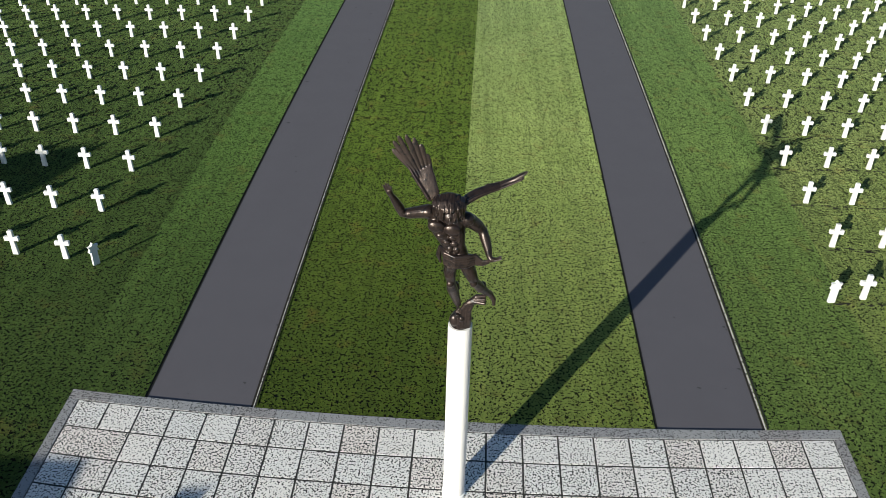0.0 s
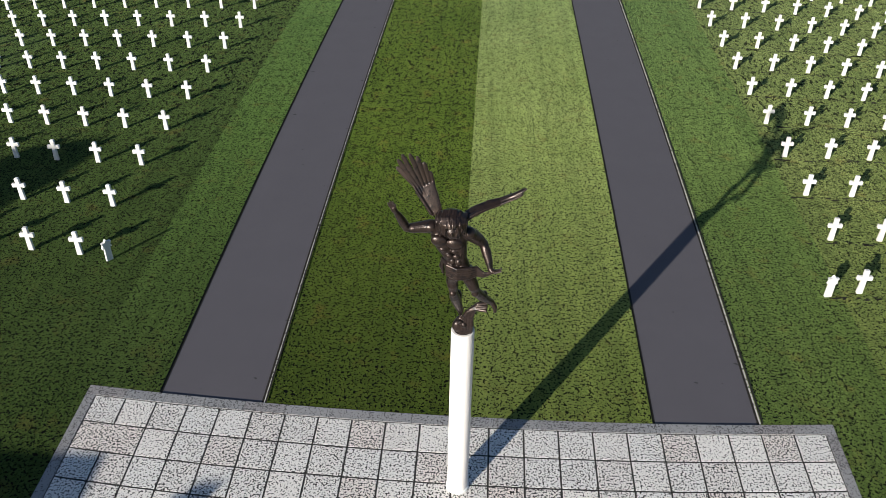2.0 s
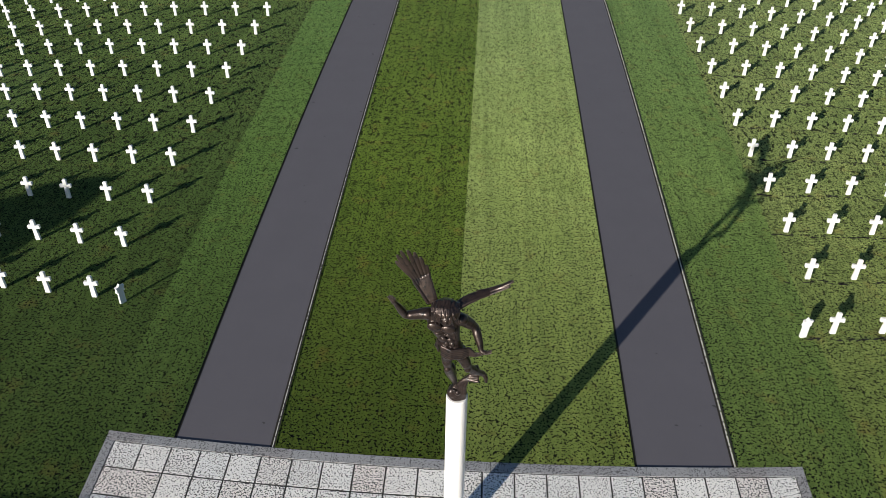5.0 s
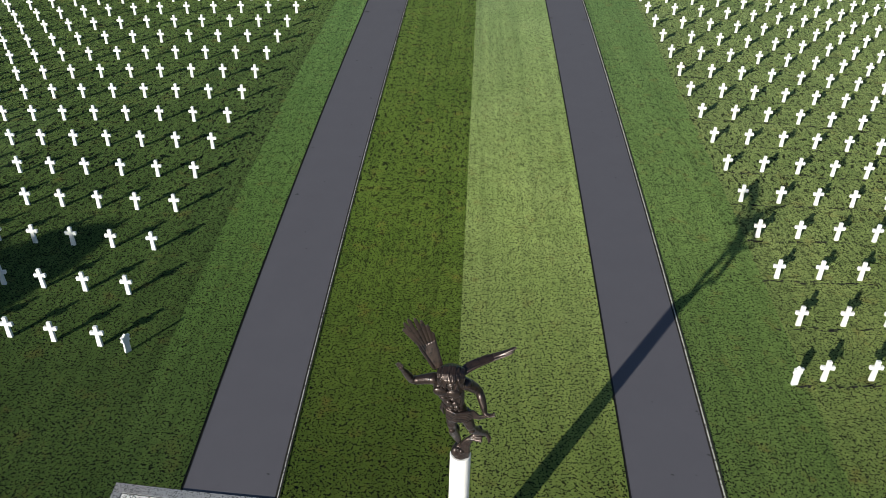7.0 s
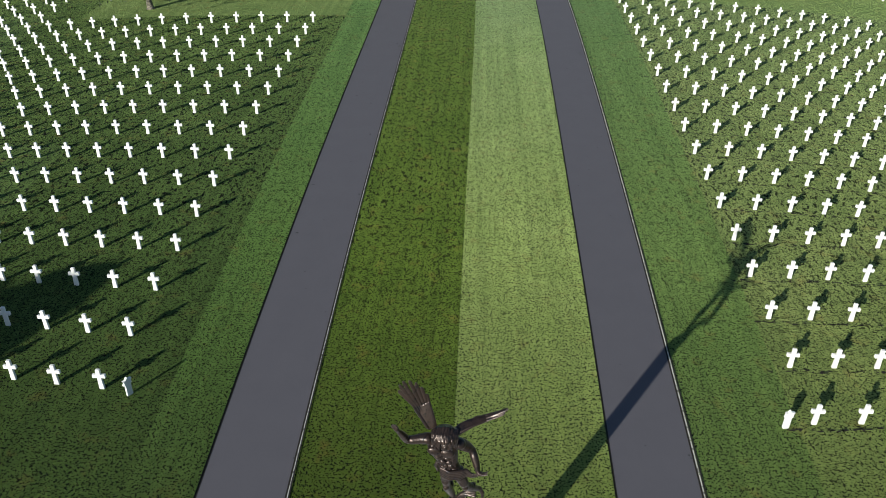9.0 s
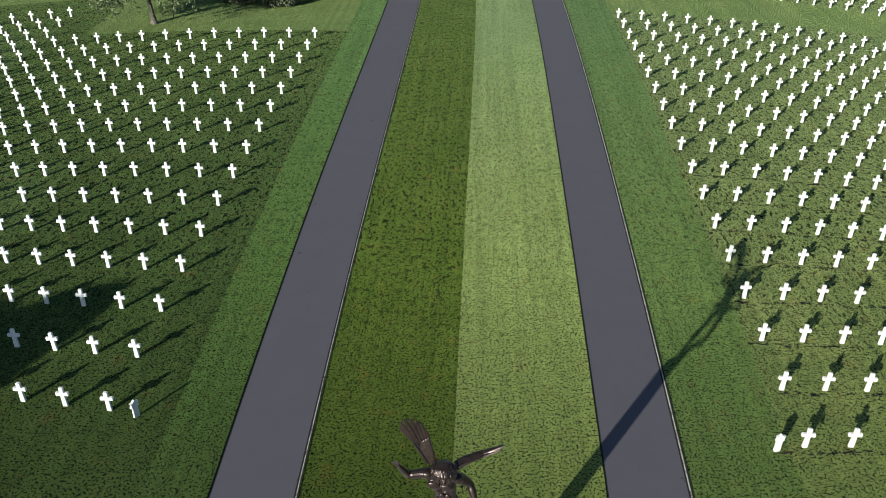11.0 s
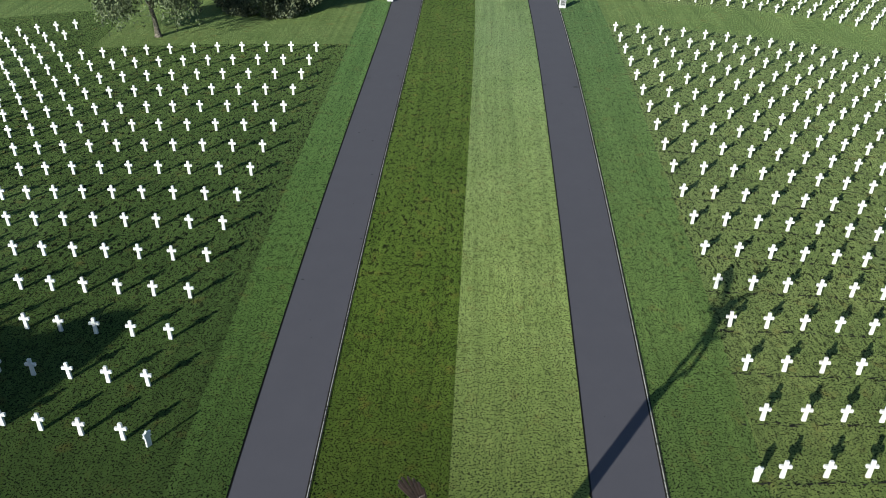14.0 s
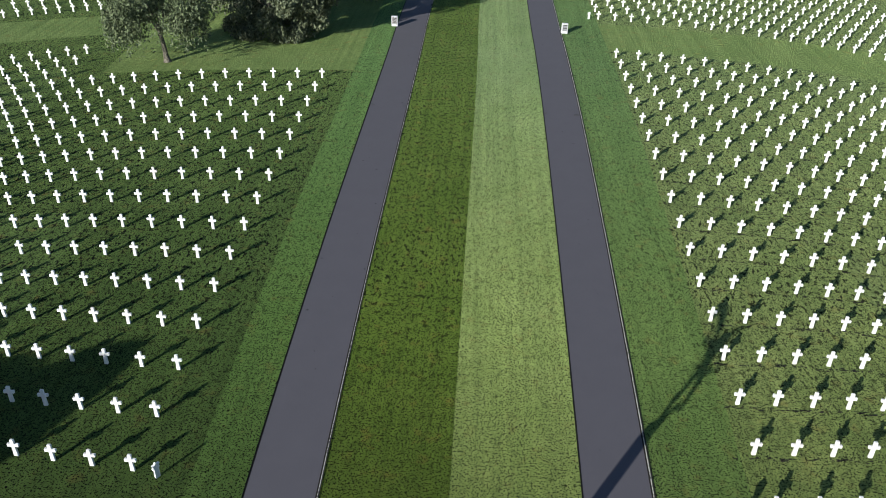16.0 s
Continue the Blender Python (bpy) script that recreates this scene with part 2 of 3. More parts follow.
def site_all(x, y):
    """From the regular setting-out grid to the ground, bowed to fit the lens and the camera's view."""
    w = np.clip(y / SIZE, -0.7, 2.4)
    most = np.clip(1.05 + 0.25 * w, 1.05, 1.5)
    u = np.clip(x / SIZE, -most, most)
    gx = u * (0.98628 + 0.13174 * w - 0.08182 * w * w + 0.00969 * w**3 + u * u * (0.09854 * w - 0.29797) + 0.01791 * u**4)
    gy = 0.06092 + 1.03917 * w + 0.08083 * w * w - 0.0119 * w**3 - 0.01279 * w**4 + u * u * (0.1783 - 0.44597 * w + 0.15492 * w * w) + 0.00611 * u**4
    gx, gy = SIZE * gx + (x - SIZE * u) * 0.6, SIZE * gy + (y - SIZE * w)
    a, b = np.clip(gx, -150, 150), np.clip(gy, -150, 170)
    k = VIEW_FIT[6] * a + VIEW_FIT[7] * b + 1
    px, py = (VIEW_FIT[0] * a + VIEW_FIT[1] * b + VIEW_FIT[2]) / k, (VIEW_FIT[3] * a + VIEW_FIT[4] * b + VIEW_FIT[5]) / k
    # a further shift of a few decimetres, fitted to the camera's view
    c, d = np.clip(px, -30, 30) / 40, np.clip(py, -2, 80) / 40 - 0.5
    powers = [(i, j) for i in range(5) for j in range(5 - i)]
    ex = sum(v * c**i * d**j for v, (i, j) in zip(FIT_X, powers))
    ey = sum(v * c**i * d**j for v, (i, j) in zip(FIT_Y, powers))
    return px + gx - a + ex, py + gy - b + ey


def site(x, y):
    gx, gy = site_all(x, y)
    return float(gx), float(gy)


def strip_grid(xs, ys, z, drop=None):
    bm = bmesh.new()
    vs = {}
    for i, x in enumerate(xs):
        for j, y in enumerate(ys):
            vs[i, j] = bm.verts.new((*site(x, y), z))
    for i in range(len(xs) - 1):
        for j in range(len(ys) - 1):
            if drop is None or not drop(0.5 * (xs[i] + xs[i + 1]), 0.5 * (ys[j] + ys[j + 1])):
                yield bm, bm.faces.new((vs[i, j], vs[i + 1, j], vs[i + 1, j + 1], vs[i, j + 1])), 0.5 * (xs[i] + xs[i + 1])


# ---- ground ----
PATH_IN, PATH_OUT, TERRACE_X, TERRACE_Y = 5.707, 9.06, 11.33, 2.52
WALKS = ((-PATH_OUT, -PATH_IN), (5.82, 9.11))
SUNK = 0.035
"""The lawn is one sheet out to the horizon, cut for the paths and the terrace."""
xs = [-1500, -400, -150, -90, -64, -54, -46, -38, -32, -26, -20, -15, -11.66, -TERRACE_X, -PATH_OUT, -PATH_IN, -3, 0, 3, 5.82, 9.11, TERRACE_X, 13.7, 15, 20, 26, 32, 38, 46, 54, 64, 90, 150, 400, 1500]
ys = [-1500, -400, -150, -60, -30, -20, -12, -6, TERRACE_Y] + [5 + 3 * i for i in range(33)] + [65.5, 75.0, 106, 116, 130, 160, 220, 400, 900, 1600]
ys.sort()


def cut(x, y):
    on_path = any(lo < x < hi for lo, hi in WALKS) and TERRACE_Y < y < 400
    return on_path or (abs(x) < TERRACE_X and -30 < y < TERRACE_Y)


def open_lawn(x, gy):
    """The unplanted lawn between the near and the farther plots."""
    if x < 0:
        return site(x, 56)[1] < gy < site(x, 110)[1] if x > -38 else site(x, 68)[1] < gy < site(x, 75)[1]
    return site(x, 65.5)[1] < gy < site(x, 75)[1]


lawn_bm = None
for lawn_bm, face, x in strip_grid(xs, ys, 0.0, cut):
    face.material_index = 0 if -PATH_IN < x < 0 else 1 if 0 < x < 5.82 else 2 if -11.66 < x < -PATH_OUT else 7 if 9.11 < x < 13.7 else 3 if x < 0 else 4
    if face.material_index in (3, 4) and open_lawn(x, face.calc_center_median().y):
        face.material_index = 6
edges = [e for e in lawn_bm.edges if e.is_boundary and all(abs(v.co.x) < 20 and -70 < v.co.y < 450 for v in e.verts)]
lip = bmesh.ops.extrude_edge_only(lawn_bm, edges=edges)["geom"]
for v in lip:
    if isinstance(v, bmesh.types.BMVert):
        v.co.z = -SUNK - 0.05
for f in lip:
    if isinstance(f, bmesh.types.BMFace):
        f.material_index = 5
ground = new("ground", mesh_of(lawn_bm, "ground", GRASS_DARK, GRASS_LIGHT, GRASS_VERGE, GRASS_PLOT, GRASS_PLOT_LIT, SOIL_AND_SHADE, GRASS_OPEN, GRASS_SUNNY))
tagged(ground, "mown green lawn with lighter and darker mowing stripes", "lawn", kind="structure")

"""The two asphalt walks, a little below the turf, each with a pale edging on one side."""
path_ys = [y for y in ys if TERRACE_Y <= y <= 400]
for side, (lo, hi) in zip((-1, 1), WALKS):
    pbm = None
    for pbm, face, x in strip_grid([lo, 0.5 * (lo + hi), hi], path_ys, -SUNK):
        pass
    walkway = new("pavement_left" if side < 0 else "pavement_right", mesh_of(pbm, "pavement", ASPHALT))
    tagged(walkway, "smooth grey asphalt walk running straight through the lawn", "path", kind="structure")
    # dark strips added along both edges, drawing the shaded edge line wider
    """dark soil gathered along both edges of the walk"""
    for edge, inner in ((lo, lo + 0.085), (hi - 0.118, hi - 0.042)):
        sbm = None
        for sbm, face, x in strip_grid([edge, inner], path_ys, -SUNK + 0.006):
            pass
        seam = new("trim", mesh_of(sbm, "edge_line", SOIL_AND_SHADE))
        tagged(seam, "thin dark strip drawing the shaded edge of a walk", "soil line", kind="structure")
    """edging on the walk's edge that looks into the low sun"""
    ebm = bmesh.new()
    rows = []
    for y in path_ys:
        a, b = site(hi - 0.042, y), site(hi, y)
        rows.append([ebm.verts.new((a[0], a[1], -SUNK - 0.03)), ebm.verts.new((a[0], a[1], -0.008)), ebm.verts.new((b[0], b[1], -0.008)), ebm.verts.new((b[0], b[1], -SUNK - 0.03))])
    for r, s in zip(rows, rows[1:]):
        for i in range(3):
            ebm.faces.new((r[i], r[i + 1], s[i + 1], s[i]))
    # dark strip added between the edging and the turf, as an outline
    """bare soil between the edging and the turf"""
    gap_bm = None
    for gap_bm, face, x in strip_grid([hi, hi + 0.055], path_ys, 0.034):
        pass
    seam = new("trim", mesh_of(gap_bm, "edge_line", SOIL_AND_SHADE))
    tagged(seam, "thin dark strip drawing an outline between edging and turf", "soil line", kind="structure")
    strip = new("trim", mesh_of(ebm, "edging", EDGING))
    tagged(strip, "narrow pale concrete edging strip along an asphalt walk", "edging", kind="structure")


# ---- turf ----
def turf():
    """Tufts of grass all over the lawn, each two small blades; coarser with distance."""
    g = np.random.default_rng(5)
    X, Y, S = [], [], []
    for y0, y1, half, step in ((-3, 30, 26, 0.105), (30, 58, 42, 0.15), (58, 104, 62, 0.24)):
        a, c = np.meshgrid(np.arange(-half, half, step), np.arange(y0, y1, step))
        a = a.ravel() + g.uniform(-0.6, 0.6, a.size) * step
        c = c.ravel() + g.uniform(-0.6, 0.6, c.size) * step
        ok = np.ones(a.size, bool)
        for lo, hi in WALKS:
            ok &= ~((a > lo - 0.02) & (a < hi + 0.02) & (c > TERRACE_Y - 0.1))
        ok &= ~((np.abs(a) < TERRACE_X + 0.03) & (c < TERRACE_Y + 0.03))
        X.append(a[ok]), Y.append(c[ok]), S.append(np.full(ok.sum(), step))
    X, Y, S = np.concatenate(X), np.concatenate(Y), np.concatenate(S)
    n = len(X)
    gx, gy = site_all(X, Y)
    co = np.zeros((n, 2, 3, 3))
    for b in range(2):
        turn = g.uniform(0, 2 * np.pi, n)
        wide = S * g.uniform(0.25, 0.5, n)
        tall = 0.008 + 0.024 * (S / 0.105) ** 0.25 * g.uniform(0.4, 1.3, n)
        lean = g.uniform(-0.5, 0.5, (2, n)) * tall
        for i, s in ((0, -1), (1, 1)):
            co[:, b, i, 0] = gx + s * wide * np.cos(turn)
            co[:, b, i, 1] = gy + s * wide * np.sin(turn)
            co[:, b, i, 2] = -0.004
        co[:, b, 2, 0], co[:, b, 2, 1], co[:, b, 2, 2] = gx + lean[0], gy + lean[1], tall
    me = bpy.data.meshes.new("grass")
    me.vertices.add(n * 6)
    me.vertices.foreach_set("co", co.ravel())
    me.loops.add(n * 6)
    me.loops.foreach_set("vertex_index", np.arange(n * 6, dtype=np.int32))
    me.polygons.add(n * 2)
    me.polygons.foreach_set("loop_start", np.arange(0, n * 6, 3, dtype=np.int32))
    for m in (GRASS_DARK, GRASS_LIGHT, GRASS_VERGE, GRASS_PLOT, GRASS_PLOT_LIT, GRASS_OPEN, GRASS_SUNNY):
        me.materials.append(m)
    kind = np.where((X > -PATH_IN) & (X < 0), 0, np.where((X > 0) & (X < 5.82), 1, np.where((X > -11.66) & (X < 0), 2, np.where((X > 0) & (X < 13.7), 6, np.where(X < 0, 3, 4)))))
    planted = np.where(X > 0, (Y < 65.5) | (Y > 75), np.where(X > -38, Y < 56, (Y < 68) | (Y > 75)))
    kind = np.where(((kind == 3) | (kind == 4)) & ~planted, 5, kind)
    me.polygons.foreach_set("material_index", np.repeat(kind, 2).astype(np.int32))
    me.update(calc_edges=True)
    return tagged(new("grass", me), "short mown green grass tufts covering the lawn", "grass", kind="stuff")


turf()


# ---- terrace ----
bed_bm = bmesh.new()
corners = [(-TERRACE_X, -30), (TERRACE_X, -30)] + [(TERRACE_X - i * TERRACE_X / 12, TERRACE_Y) for i in range(25)]
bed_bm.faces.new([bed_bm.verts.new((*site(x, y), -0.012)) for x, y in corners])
terrace = new("pavement", mesh_of(bed_bm, "terrace_bed", JOINT))
tagged(terrace, "terrace paved with pale speckled granite slabs", "terrace", kind="structure")


def slab(x0, x1, y0, y1, top, gap):
    """A slab with eased top edges, its corners set on the ground grid."""
    bm = bmesh.new()
    x0, x1, y0, y1 = x0 + gap, x1 - gap, y0 + gap, y1 - gap
    e = 0.002
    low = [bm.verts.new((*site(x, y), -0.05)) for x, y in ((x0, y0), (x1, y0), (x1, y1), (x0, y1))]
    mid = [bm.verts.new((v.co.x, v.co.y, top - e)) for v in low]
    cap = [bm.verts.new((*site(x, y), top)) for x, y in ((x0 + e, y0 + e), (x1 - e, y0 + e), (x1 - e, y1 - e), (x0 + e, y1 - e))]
    for a, b in ((low, mid), (mid, cap)):
        for i in range(4):
            bm.faces.new((a[i], a[(i + 1) % 4], b[(i + 1) % 4], b[i]))
    bm.faces.new(cap)
    return bm


# ---- column and statue ----
cx, cy, COL_R, COL_H = 0.069, 2.666, 0.262, 5.26
column = tagged(new("column"), "tall smooth white marble column standing on the terrace", "column")
column.location = (cx, cy, 0)


def lathe(profile, n=40):
    bm = bmesh.new()
    rings = [[bm.verts.new((r * math.cos(2 * math.pi * i / n), r * math.sin(2 * math.pi * i / n), z)) for i in range(n)] for r, z in profile]
    for a, b in zip(rings, rings[1:]):
        for i in range(n):
            bm.faces.new((a[i], a[(i + 1) % n], b[(i + 1) % n], b[i]))
    bm.faces.new(rings[0][::-1])
    bm.faces.new(rings[-1])
    return bm


part("shaft", lathe([(COL_R, 0.08), (COL_R, 2.7), (0.985 * COL_R, COL_H - 0.02), (0.96 * COL_R, COL_H)]), MARBLE, column, smooth=False)
part("base", lathe([(COL_R + 0.03, 0.0), (COL_R + 0.03, 0.06), (COL_R, 0.08)]), MARBLE, column)


def limb(bm, pts, n=12):
    """A tapered round limb through points (x, y, z, radius)."""
    rings = []
    for i, (x, y, z, r) in enumerate(pts):
        a = Vector(pts[max(i - 1, 0)][:3])
        b = Vector(pts[min(i + 1, len(pts) - 1)][:3])
        q = (b - a).to_track_quat("Z", "Y")
        rings.append([bm.verts.new(Vector((x, y, z)) + q @ Vector((r * math.cos(2 * math.pi * k / n), r * math.sin(2 * math.pi * k / n), 0))) for k in range(n)])
    for a, b in zip(rings, rings[1:]):
        for k in range(n):
            bm.faces.new((a[k], a[(k + 1) % n], b[(k + 1) % n], b[k]))
    bm.faces.new(rings[0][::-1])
    bm.faces.new(rings[-1])


def blob(bm, centre, size, turn=(0, 0, 0)):
    m = Matrix.Translation(centre) @ Euler([radians(a) for a in turn]).to_matrix().to_4x4() @ Matrix.Diagonal((*size, 1))
    bmesh.ops.create_icosphere(bm, subdivisions=3, radius=1, matrix=m)


def vane(bm, pts, across, thick, n=10):
    """A flat feather or sheet through points (x, y, z, half width), as wide as across says."""
    rings = []
    for i, (x, y, z, r) in enumerate(pts):
        along = (Vector(pts[min(i + 1, len(pts) - 1)][:3]) - Vector(pts[max(i - 1, 0)][:3])).normalized()
        side = (Vector(across) - along * Vector(across).dot(along)).normalized()
        up = along.cross(side)
        t = min(thick, r)
        rings.append([bm.verts.new(Vector((x, y, z)) + side * (r * math.cos(2 * math.pi * k / n)) + up * (t * math.sin(2 * math.pi * k / n))) for k in range(n)])
    for a, b in zip(rings, rings[1:]):
        for k in range(n):
            bm.faces.new((a[k], a[(k + 1) % n], b[(k + 1) % n], b[k]))
    bm.faces.new(rings[0][::-1])
    bm.faces.new(rings[-1])


def bezier(points, f):
    """A point on the smooth curve that the control points steer."""
    p = [Vector(q) for q in points]
    while len(p) > 1:
        p = [u.lerp(v, f) for u, v in zip(p, p[1:])]
    return p[0]


def wing(bm, lead, trail, tips, thick, across, feather):
    """A wing between a leading and a trailing edge: a smooth arm, then long feathers that part towards their tips."""
    arm = []
    for k in range(7):
        p, q = bezier(lead, k / 6), bezier(trail, k / 6)
        arm.append((*p.lerp(q, 0.5), 0.52 * (p - q).length))
    vane(bm, arm, across, thick * 1.2, 20)
    edge = [bezier(lead, k / 6) for k in range(7)]
    limb(bm, [(*p, thick * (2.0 - 0.9 * k / 6)) for k, p in enumerate(edge)], 10)
    m = len(tips)
    for i, tip in enumerate(tips):
        f = i / (m - 1)
        tip = Vector(tip)
        a = bezier(lead, 0.72).lerp(bezier(trail, 0.72), f)
        c = bezier(lead, 1.0).lerp(bezier(trail, 1.0), f)
        mid = c.lerp(tip, 0.55)
        vane(bm, [(*a, feather * 0.45), (*c, feather * 0.6), (*mid, feather * 0.92), (*c.lerp(tip, 0.88), feather), (*tip, feather * 0.5)], across, thick * 0.9)


def statue():
    """A winged bronze figure in mid-stride on a draped base: one plain cast piece."""
    bm = bmesh.new()
    z0 = COL_H
    # draped base, a roll of cloth that rises and bends over to the lifted foot
    limb(bm, [(0, 0, z0, 0.25), (0, 0, z0 + 0.1, 0.245), (0, -0.02, z0 + 0.2, 0.22), (0.0, 0.0, z0 + 0.32, 0.15)], 24)
    for o, s in ((-0.085, 0.88), (-0.03, 0.95), (0.03, 1.0), (0.085, 0.93)):
        limb(bm, [(0.06 + o, -0.15 + 0.3 * o, z0 + 0.05, 0.07), (0.09 + o, -0.19, z0 + 0.3, 0.062), (0.09 + o, -0.2, z0 + 0.58 * s, 0.055), (0.16 + 0.8 * o, -0.2, z0 + 0.76 * s, 0.05), (0.3 + 0.4 * o, -0.2 + 0.4 * o, z0 + 0.88 * s, 0.048), (0.5, -0.22 + o, z0 + 0.9 * s, 0.04)])
    blob(bm, (0.02, -0.24, z0 + 0.32), (0.06, 0.05, 0.07))
    blob(bm, (-0.12, -0.14, z0 + 0.22), (0.12, 0.1, 0.16))
    # standing leg and lifted leg
    limb(bm, [(-0.06, -0.3, z0 + 0.42, 0.05), (-0.06, -0.16, z0 + 0.44, 0.07), (-0.06, -0.2, z0 + 0.68, 0.07), (-0.14, -0.36, 6.3, 0.105), (-0.19, -0.5, 6.55, 0.11), (-0.21, -0.62, 6.78, 0.088), (-0.23, -0.68, 7.0, 0.115), (-0.22, -0.72, 7.25, 0.14), (-0.18, -0.72, 7.45, 0.14)], 14)
    limb(bm, [(0.67, -0.26, 5.98, 0.035), (0.66, -0.22, 6.1, 0.055), (0.58, -0.22, 6.24, 0.07), (0.49, -0.32, 6.36, 0.075), (0.36, -0.5, 6.6, 0.105), (0.24, -0.66, 6.84, 0.092), (0.19, -0.72, 7.0, 0.115), (0.1, -0.74, 7.22, 0.14), (0.03, -0.72, 7.45, 0.14)], 14)
    for x, y, z, size, turn in ((-0.27, -0.66, 7.1, (0.09, 0.1, 0.2), 0), (-0.19, -0.7, 7.05, (0.06, 0.09, 0.16), 0), (0.12, -0.77, 7.08, (0.06, 0.09, 0.17), -15), (0.2, -0.72, 7.1, (0.08, 0.1, 0.18), -15), (-0.22, -0.7, 6.78, (0.075, 0.06, 0.08), 0), (0.23, -0.74, 6.84, (0.075, 0.06, 0.08), 0), (-0.13, -0.3, 6.42, (0.09, 0.1, 0.16), 0), (0.39, -0.44, 6.56, (0.085, 0.085, 0.14), 25)):
        blob(bm, (x, y, z), size, (0, turn, 0))
    # broad torso that leans forward and to one side
    for side in (-1, 1):
        limb(bm, [(-0.08 + 0.1 * side, -0.72, 7.3, 0.135), (-0.12 + 0.09 * side, -0.74, 7.52, 0.135), (-0.17 + 0.08 * side, -0.76, 7.72, 0.13), (-0.25 + 0.12 * side, -0.76, 7.96, 0.165), (-0.32 + 0.16 * side, -0.76, 8.18, 0.185), (-0.36 + 0.18 * side, -0.74, 8.34, 0.15)], 16)
    blob(bm, (-0.35, -0.74, 8.34), (0.38, 0.15, 0.13), (0, 12, 0))
    for x, y, z, size in ((-0.5, -0.92, 8.2, (0.16, 0.07, 0.12)), (-0.2, -0.92, 8.14, (0.16, 0.07, 0.12)), (-0.42, -0.91, 8.0, (0.08, 0.04, 0.05)), (-0.2, -0.91, 7.96, (0.08, 0.04, 0.05)), (-0.3, -0.92, 7.86, (0.07, 0.04, 0.06)), (-0.16, -0.92, 7.84, (0.07, 0.04, 0.06)), (-0.24, -0.88, 7.7, (0.06, 0.04, 0.07)), (-0.12, -0.88, 7.68, (0.06, 0.04, 0.07)), (-0.38, -0.84, 7.9, (0.04, 0.08, 0.14)), (-0.08, -0.84, 7.86, (0.04, 0.08, 0.14)), (-0.18, -0.89, 7.52, (0.12, 0.05, 0.09))):
        blob(bm, (x, y, z), size, (0, 12, 0))
    # twisted cloth round the hips, drawn to the lowered hand
    for i in range(5):
        z = 7.58 - 0.055 * i
        limb(bm, [(-0.42 + 0.02 * i, -0.72, z + 0.05, 0.032), (-0.34, -0.86, z + 0.02, 0.04), (-0.14, -0.93, z - 0.03, 0.042), (0.08, -0.9, z - 0.02, 0.04), (0.24, -0.84, z - 0.02 + 0.01 * i, 0.034), (0.38, -0.88, 7.46 - 0.02 * i, 0.026), (0.5, -0.93, 7.52 - 0.012 * i, 0.02)])
    limb(bm, [(-0.42, -0.66, 7.62, 0.05), (-0.46, -0.6, 7.4, 0.06), (-0.42, -0.58, 7.2, 0.03)])
    # neck, bowed face and a heavy cap of wavy hair
    limb(bm, [(-0.33, -0.76, 8.3, 0.13), (-0.28, -0.84, 8.5, 0.1)])
    blob(bm, (-0.27, -0.86, 8.62), (0.225, 0.2, 0.17), (-25, 0, 0))
    blob(bm, (-0.25, -0.99, 8.47), (0.13, 0.1, 0.15), (-20, 0, 0))
    blob(bm, (-0.25, -1.09, 8.45), (0.022, 0.035, 0.05))
    for i in range(15):
        f = -1 + 2 * i / 14
        wave = 0.016 * math.sin(2.4 * i)
        x = -0.27 + 0.27 * f
        d = 0.21 * (1 - 0.6 * f * f)
        lock = [(-0.27 + 0.16 * f, -0.64, 8.74 - 0.06 * f * f, 0.032), (x + wave, -0.76 - 0.3 * d, 8.82 - 0.1 * f * f + wave, 0.033), (x * 1.02 - wave, -0.84 - 0.7 * d, 8.75 - 0.05 * f * f, 0.033), (x * 1.02 + wave, -0.88 - 0.95 * d, 8.65, 0.031)]
        if abs(f) > 0.42:
            lock += [(x - wave, -0.88 - d, 8.54, 0.03), (x + wave, -0.89 - d, 8.44 - 0.03 * (i % 3), 0.018)]
        else:
            lock += [(x * 1.03, -0.91 - 0.95 * d, 8.57 + 0.03 * (i % 2), 0.018)]
        limb(bm, lock, 8)
    # lifted arm with an open hand
    limb(bm, [(-0.5, -0.74, 8.38, 0.15), (-0.68, -0.76, 8.42, 0.135), (-0.84, -0.77, 8.4, 0.115), (-1.02, -0.79, 8.38, 0.1), (-1.13, -0.8, 8.4, 0.09), (-1.17, -0.85, 8.52, 0.09), (-1.24, -0.92, 8.7, 0.075), (-1.3, -0.99, 8.85, 0.05), (-1.33, -1.03, 8.93, 0.06), (-1.34, -1.05, 9.0, 0.05)], 14)
    for dx, dz in ((-0.07, 0.13), (-0.03, 0.17), (0.02, 0.16), (0.06, 0.1)):
        limb(bm, [(-1.34 + 0.6 * dx, -1.05, 8.97, 0.022), (-1.35 + dx, -1.09, 9.0 + dz * 0.6, 0.02), (-1.36 + dx, -1.13, 9.0 + dz, 0.012)], 8)
    # lowered arm
    limb(bm, [(-0.2, -0.74, 8.3, 0.15), (-0.02, -0.72, 8.29, 0.155), (0.13, -0.69, 8.21, 0.14), (0.26, -0.66, 8.09, 0.12), (0.35, -0.65, 7.99, 0.1), (0.4, -0.72, 7.88, 0.098), (0.46, -0.82, 7.72, 0.08), (0.5, -0.9, 7.58, 0.055), (0.54, -0.93, 7.54, 0.06), (0.62, -0.94, 7.55, 0.045)], 14)
    for dy, dz in ((-0.05, 0.04), (-0.02, 0.07), (0.02, 0.05)):
        limb(bm, [(0.58, -0.94 + dy, 7.54 + 0.3 * dz, 0.022), (0.66, -0.95 + dy, 7.56 + 0.6 * dz, 0.02), (0.73, -0.95 + 1.3 * dy, 7.58 + dz, 0.012)], 8)
